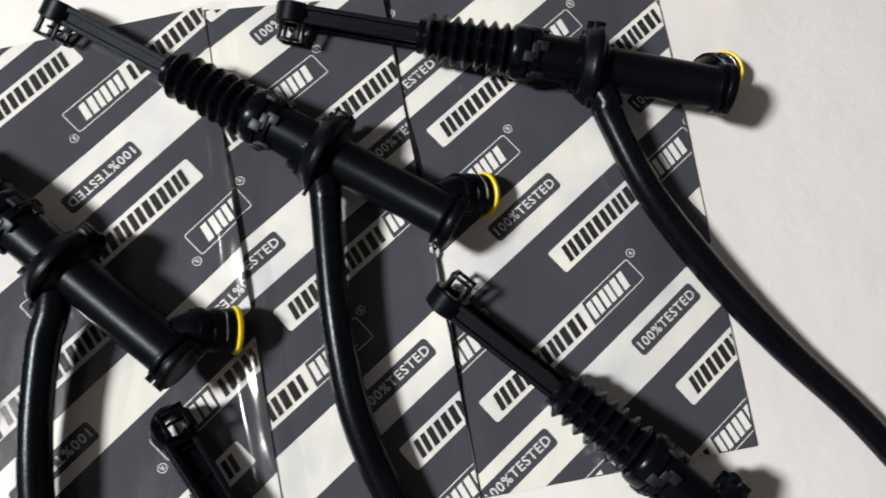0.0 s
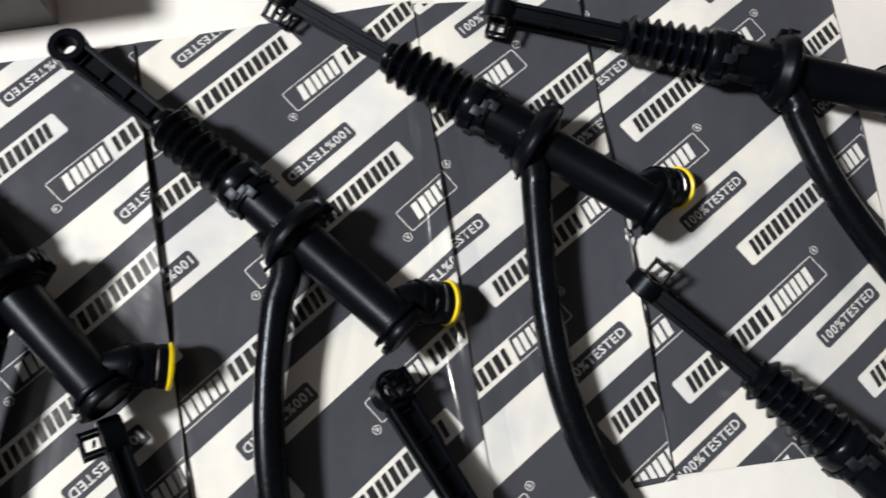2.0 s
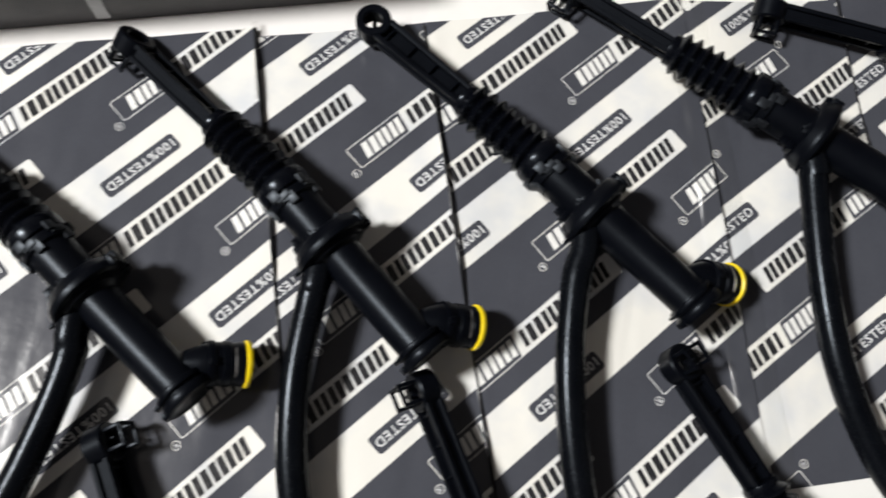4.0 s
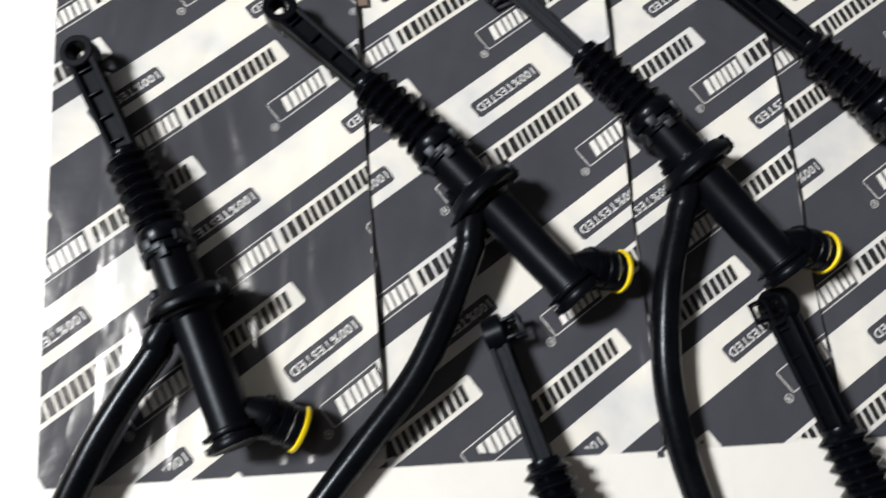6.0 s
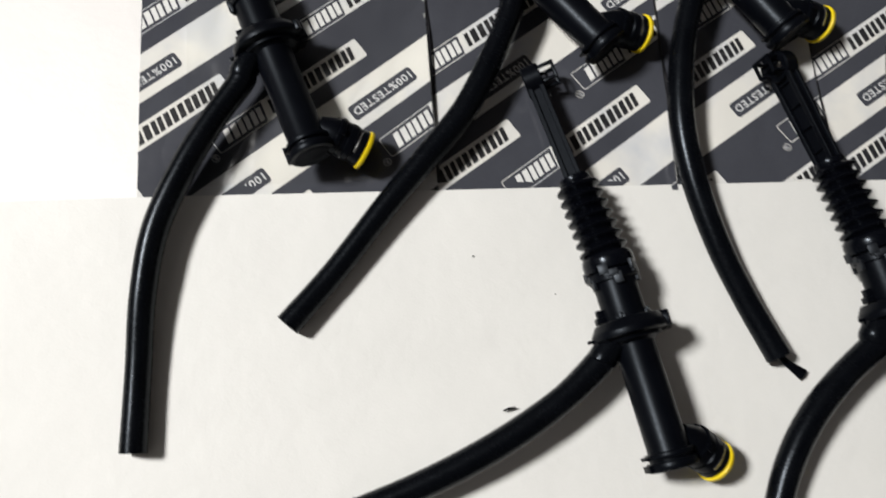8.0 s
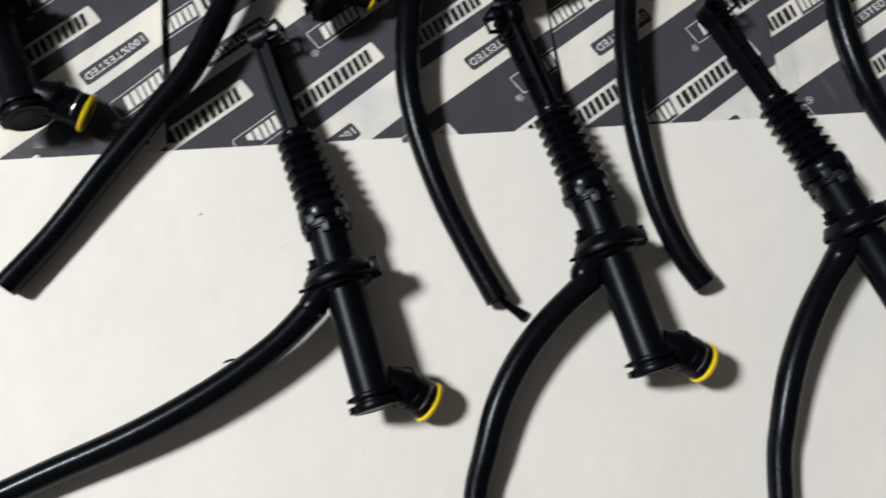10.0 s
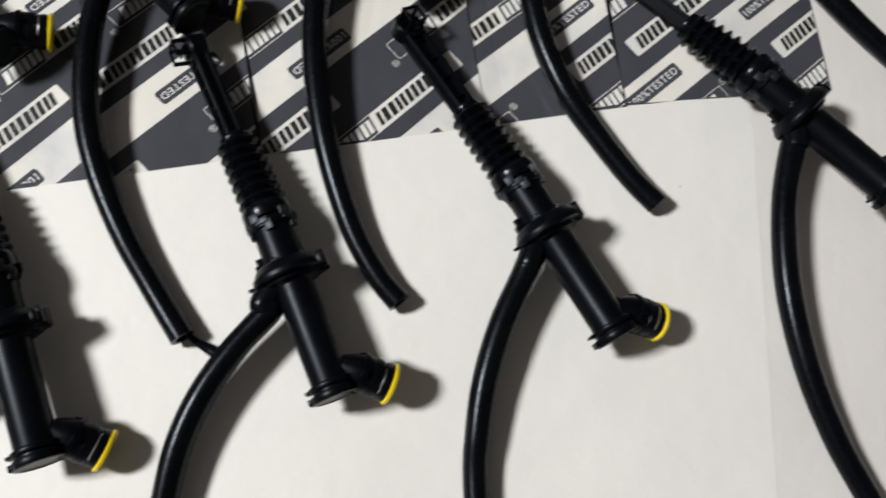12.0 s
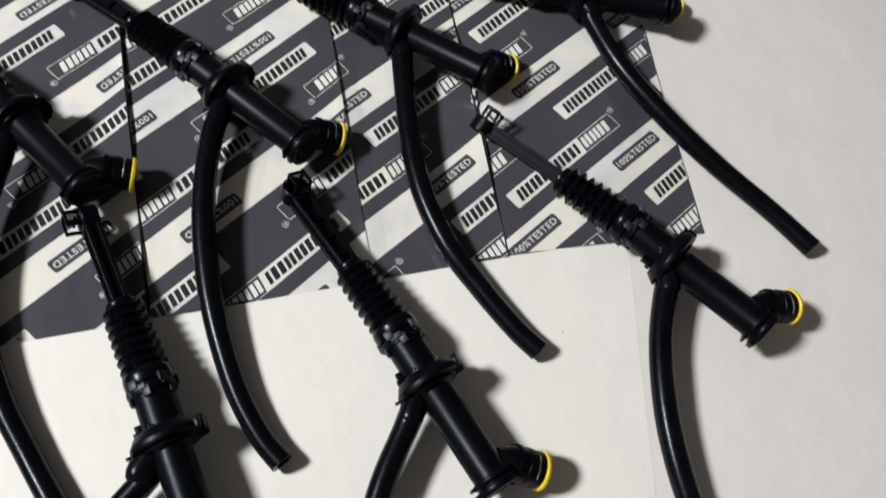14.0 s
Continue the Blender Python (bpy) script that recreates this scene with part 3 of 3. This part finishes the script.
    part("hose_spigot", lathe([(-0.004, 0.0050), (0.0, 0.0060), (0.010, 0.0062), (0.0105, 0.0070), (0.014, 0.0066)], 24, Matrix.Translation((0.0015, -0.0115, 0.0)) @ spigot), black_plastic, thing)
    return thing


# flange place, axis angle, rod roll, bend of boot and rod, outlet roll, then the hose's way on the table
CYLINDERS = [
    ((-0.5650, -0.0900), -56.4, 8, 5.0, 0, [(-0.5755, -0.1187, 0.0230), (-0.5857, -0.1450, 0.0210), (-0.5953, -0.1772, 0.0187), (-0.6022, -0.2177, 0.0157), (-0.5990, -0.2580, 0.0127), (-0.5906, -0.2982, 0.0095), (-0.580, -0.345, 0.009)]),
    ((-0.4197, 0.0022), -37.6, 0, 4.7, 0, [(-0.4212, -0.0328, 0.0230), (-0.4263, -0.0634, 0.0210), (-0.4375, -0.1050, 0.0181), (-0.4546, -0.1397, 0.0153), (-0.4737, -0.1773, 0.0123), (-0.4941, -0.2206, 0.0090), (-0.5138, -0.2578, 0.0090)]),
    ((-0.2998, 0.0434), -42.4, -55, 4.6, 0, [(-0.3050, 0.0128, 0.0230), (-0.3072, -0.0293, 0.0204), (-0.3020, -0.0756, 0.0174), (-0.2890, -0.1150, 0.0146), (-0.2679, -0.1547, 0.0114), (-0.2458, -0.1864, 0.0090), (-0.2222, -0.2175, 0.0090)]),
    ((-0.1591, 0.0820), -38.3, 0, 2.8, -8, [(-0.1648, 0.0409, 0.0230), (-0.1649, 0.0003, 0.0204), (-0.1596, -0.0421, 0.0175), (-0.1478, -0.0896, 0.0141), (-0.1289, -0.1376, 0.0102), (-0.1095, -0.1693, 0.0090), (-0.0938, -0.1863, 0.0090)]),
    ((-0.0317, 0.1455), -28.3, -72, -0.5, -14, [(-0.0301, 0.1178, 0.0230), (-0.0239, 0.0629, 0.0197), (-0.0128, 0.0120, 0.0163), (0.0065, -0.0310, 0.0131), (0.0309, -0.0633, 0.0101), (0.0542, -0.0911, 0.0090), (0.0712, -0.1074, 0.0090)]),
    ((0.1134, 0.2014), -9.6, -75, -0.6, -24, [(0.1245, 0.1708, 0.0230), (0.1454, 0.1289, 0.0201), (0.1790, 0.0850, 0.0163), (0.2163, 0.0459, 0.0124), (0.2529, 0.0128, 0.0090), (0.2812, -0.0190, 0.0090)]),
    ((-0.3182, -0.2217), -64.4, 108, 3.7, -6, [(-0.3312, -0.2431, 0.0230), (-0.3471, -0.2663, 0.0214), (-0.3691, -0.2901, 0.0195), (-0.3942, -0.3123, 0.0176), (-0.4224, -0.3332, 0.0155), (-0.4591, -0.3568, 0.0128), (-0.5031, -0.3859, 0.0095), (-0.530, -0.402, 0.009)]),
    ((-0.1614, -0.1759), -63.9, -112, 2.7, 8, [(-0.1709, -0.1995, 0.0230), (-0.1888, -0.2236, 0.0205), (-0.2041, -0.2504, 0.0178), (-0.2138, -0.2791, 0.0151), (-0.2178, -0.3095, 0.0123), (-0.2194, -0.3389, 0.0095), (-0.212, -0.405, 0.009)]),
    ((-0.0053, -0.1346), -56.1, 158, 1.8, 0, [(-0.0178, -0.1635, 0.0230), (-0.0303, -0.1957, 0.0197), (-0.0387, -0.2302, 0.0162), (-0.0419, -0.2635, 0.0129), (-0.0411, -0.2956, 0.0095), (-0.030, -0.385, 0.009)]),
    ((0.1644, -0.0390), -41.4, 118, 2.5, 8, [(0.1593, -0.0640, 0.0230), (0.1522, -0.1000, 0.0211), (0.1514, -0.1417, 0.0188), (0.1557, -0.1780, 0.0166), (0.1653, -0.2163, 0.0142), (0.1801, -0.2531, 0.0117), (0.1967, -0.2822, 0.0095), (0.214, -0.312, 0.009)]),
]
first = build_cylinder()
things = [first] + [copy_thing(first, Matrix()) for _ in CYLINDERS[1:]]
for thing, (place, angle, rod_roll, bend, outlet_roll, way) in zip(things, CYLINDERS):
    m = pose(place[0], place[1], 0.0245, 0, -1.2, angle) @ Matrix.Translation((0.001, 0, 0))
    thing.matrix_basis = m
    pivot = Vector((-0.045, 0, 0))
    droop = -1.7 if abs(rod_roll) < 40 else -3.3
    for child in thing.children:
        kind = child.name.split(".")[0]
        if kind in ("push_rod", "retaining_clip"):
            child.matrix_basis = Matrix.Translation(pivot) @ pose(0, 0, 0, 0, droop, bend) @ pose(-0.0025, 0, 0, rod_roll) @ Matrix.Translation(-pivot)
        elif kind == "rubber_boot":
            child.matrix_basis = Matrix.Translation(pivot) @ pose(0, 0, 0, 0, droop, bend) @ Matrix.Translation(-pivot)
        elif kind in ("outlet_port", "dust_cap", "end_tab"):
            child.matrix_basis = pose(0, 0, 0, outlet_roll, 0, 0)
    root = m @ Vector((0.003, -0.0100, 0.0))
    out = m @ Vector((0.012, -0.0208, 0.0))
    path = spline([root, out] + way, 12)
    hose = part("hose", tube(path, lambda t: 0.0079 - 0.0004 * math.sin(9 * t) + 0.0008 * min(1.0, max(0.0, (0.34 - t) * 10)), 22, 0.62), hose_rubber, thing, "thick black rubber hose")
    hose.matrix_parent_inverse = m.inverted()

# ---- cartons behind the bags ----


def carton(name_label, corner, degrees, long, deep, high):
    thing = tagged(new("carton"), name_label, "box")
    thing.matrix_basis = pose(corner[0], corner[1], 0, 0, 0, degrees)
    part("front_panel", boxes(((-long, -0.0015, 0.0), (0, 0.0, high)), bevel=0.0004), carton_dark, thing, "dark printed front panel", smooth=False)
    part("side_panel", boxes(((-0.0015, 0.0, 0.0), (0.0, deep, high)), bevel=0.0004), carton_brown, thing, "bare brown card side", smooth=False)
    part("side_panel", boxes(((-long, 0.0, 0.0), (-long + 0.0015, deep, high)), bevel=0.0004), carton_brown, thing, smooth=False)
    part("back_panel", boxes(((-long, deep, 0.0), (0.0, deep + 0.0015, high)), bevel=0.0004), carton_dark, thing, smooth=False)
    part("lid", boxes(((-long, -0.001, high), (0.0, deep + 0.001, high + 0.0015)), bevel=0.0004), carton_dark, thing, smooth=False)
    return thing


box_1 = carton("dark printed carton with brown side behind the bags", (-0.312, 0.2072), 14.4, 0.46, 0.2, 0.07)
part("printed_mark", boxes(((-0.152, -0.0022, 0.004), (-0.144, -0.0014, 0.03))), ink_pale, box_1, "pale printed mark", smooth=False)
carton("dark printed carton at the table's far side", (0.42, 0.2725), 2.0, 0.205, 0.2, 0.07)

# ---- seams, scraps and specks ----
for a, b, w in (((-0.5145, 0.118), (-0.5235, 0.146), 0.0085), ((-0.3560, 0.130), (-0.3672, 0.180), 0.0042)):
    a, b = Vector(a), Vector(b)
    side = Vector(((b - a).y, -(b - a).x)).normalized() * w
    strip = sheet("film_strip", [a - side * 0.5, a + side * 0.5, b + side * 0.5, b - side * 0.5], lambda s, t, x, y: 0.0046, seam_brown if w > 0.005 else clear_film, 2, 6, 0.0002 if w > 0.005 else 0.0)
    tagged(strip, "narrow brownish strip of folded film" if w > 0.005 else "narrow clear strip of folded film", "film strip")

scrap = tube(spline([(-0.2235, -0.2125, 0.0075), (-0.2150, -0.2185, 0.0052), (-0.2085, -0.2215, 0.0036), (-0.2035, -0.2240, 0.0034)], 5), lambda t: 0.0017 + 0.0022 * t, 10)
for vert in scrap.verts:
    vert.co.z = 0.0016 + 0.55 * max(0.0, vert.co.z - 0.0016)
tagged(part("rubber_strip", scrap, black_rubber), "torn rubber strip hanging from a hose end", "rubber scrap")
sliver = tube(spline([(-0.3800, -0.2812, 0.0034), (-0.3765, -0.2790, 0.0036), (-0.3722, -0.2773, 0.0034)], 4), lambda t: 0.0002 + 0.0006 * math.sin(math.pi * t), 6)
tagged(part("rubber_sliver", sliver, black_rubber), "thin black sliver of rubber on the paper", "rubber scrap")
for px, py, r in ((-0.414, -0.192, 0.0007), (-0.455, -0.345, 0.0005), (-0.36, -0.205, 0.0004), (0.09, -0.09, 0.0004)):
    speck = bmesh.new()
    bmesh.ops.create_icosphere(speck, subdivisions=1, radius=r, matrix=Matrix.Translation((px, py, LOWER_TOP + r * 0.6)))
    tagged(part("speck", speck, black_rubber), "tiny dark crumb on the paper", "crumb", "crumbs on the paper")

torn = bmesh.new()
for cx, cy, ang, long, wide in ((0.0275, 0.1065, 100, 0.008, 0.0032), (0.0295, 0.0955, 80, 0.007, 0.0026), (0.0270, 0.1010, 130, 0.006, 0.0022)):
    piece = [(-0.5, -0.3), (0.1, -0.5), (0.5, -0.1), (0.2, 0.4), (-0.3, 0.5)]
    turn = pose(cx, cy, 0.0058, 0, 0, ang)
    top = [torn.verts.new(turn @ Vector((x * long, y * wide, 0.0006 * (x + y)))) for x, y in piece]
    low = [torn.verts.new(vert.co - Vector((0, 0, 0.0003))) for vert in top]
    torn.faces.new(top)
    torn.faces.new(low[::-1])
    for k in range(5):
        torn.faces.new((low[k], low[(k + 1) % 5], top[(k + 1) % 5], top[k]))
bmesh.ops.recalc_face_normals(torn, faces=torn.faces[:])
tagged(part("torn_film", torn, ink_white, bags[4], "torn white film at the bag's edge", smooth=False), kind="stuff")
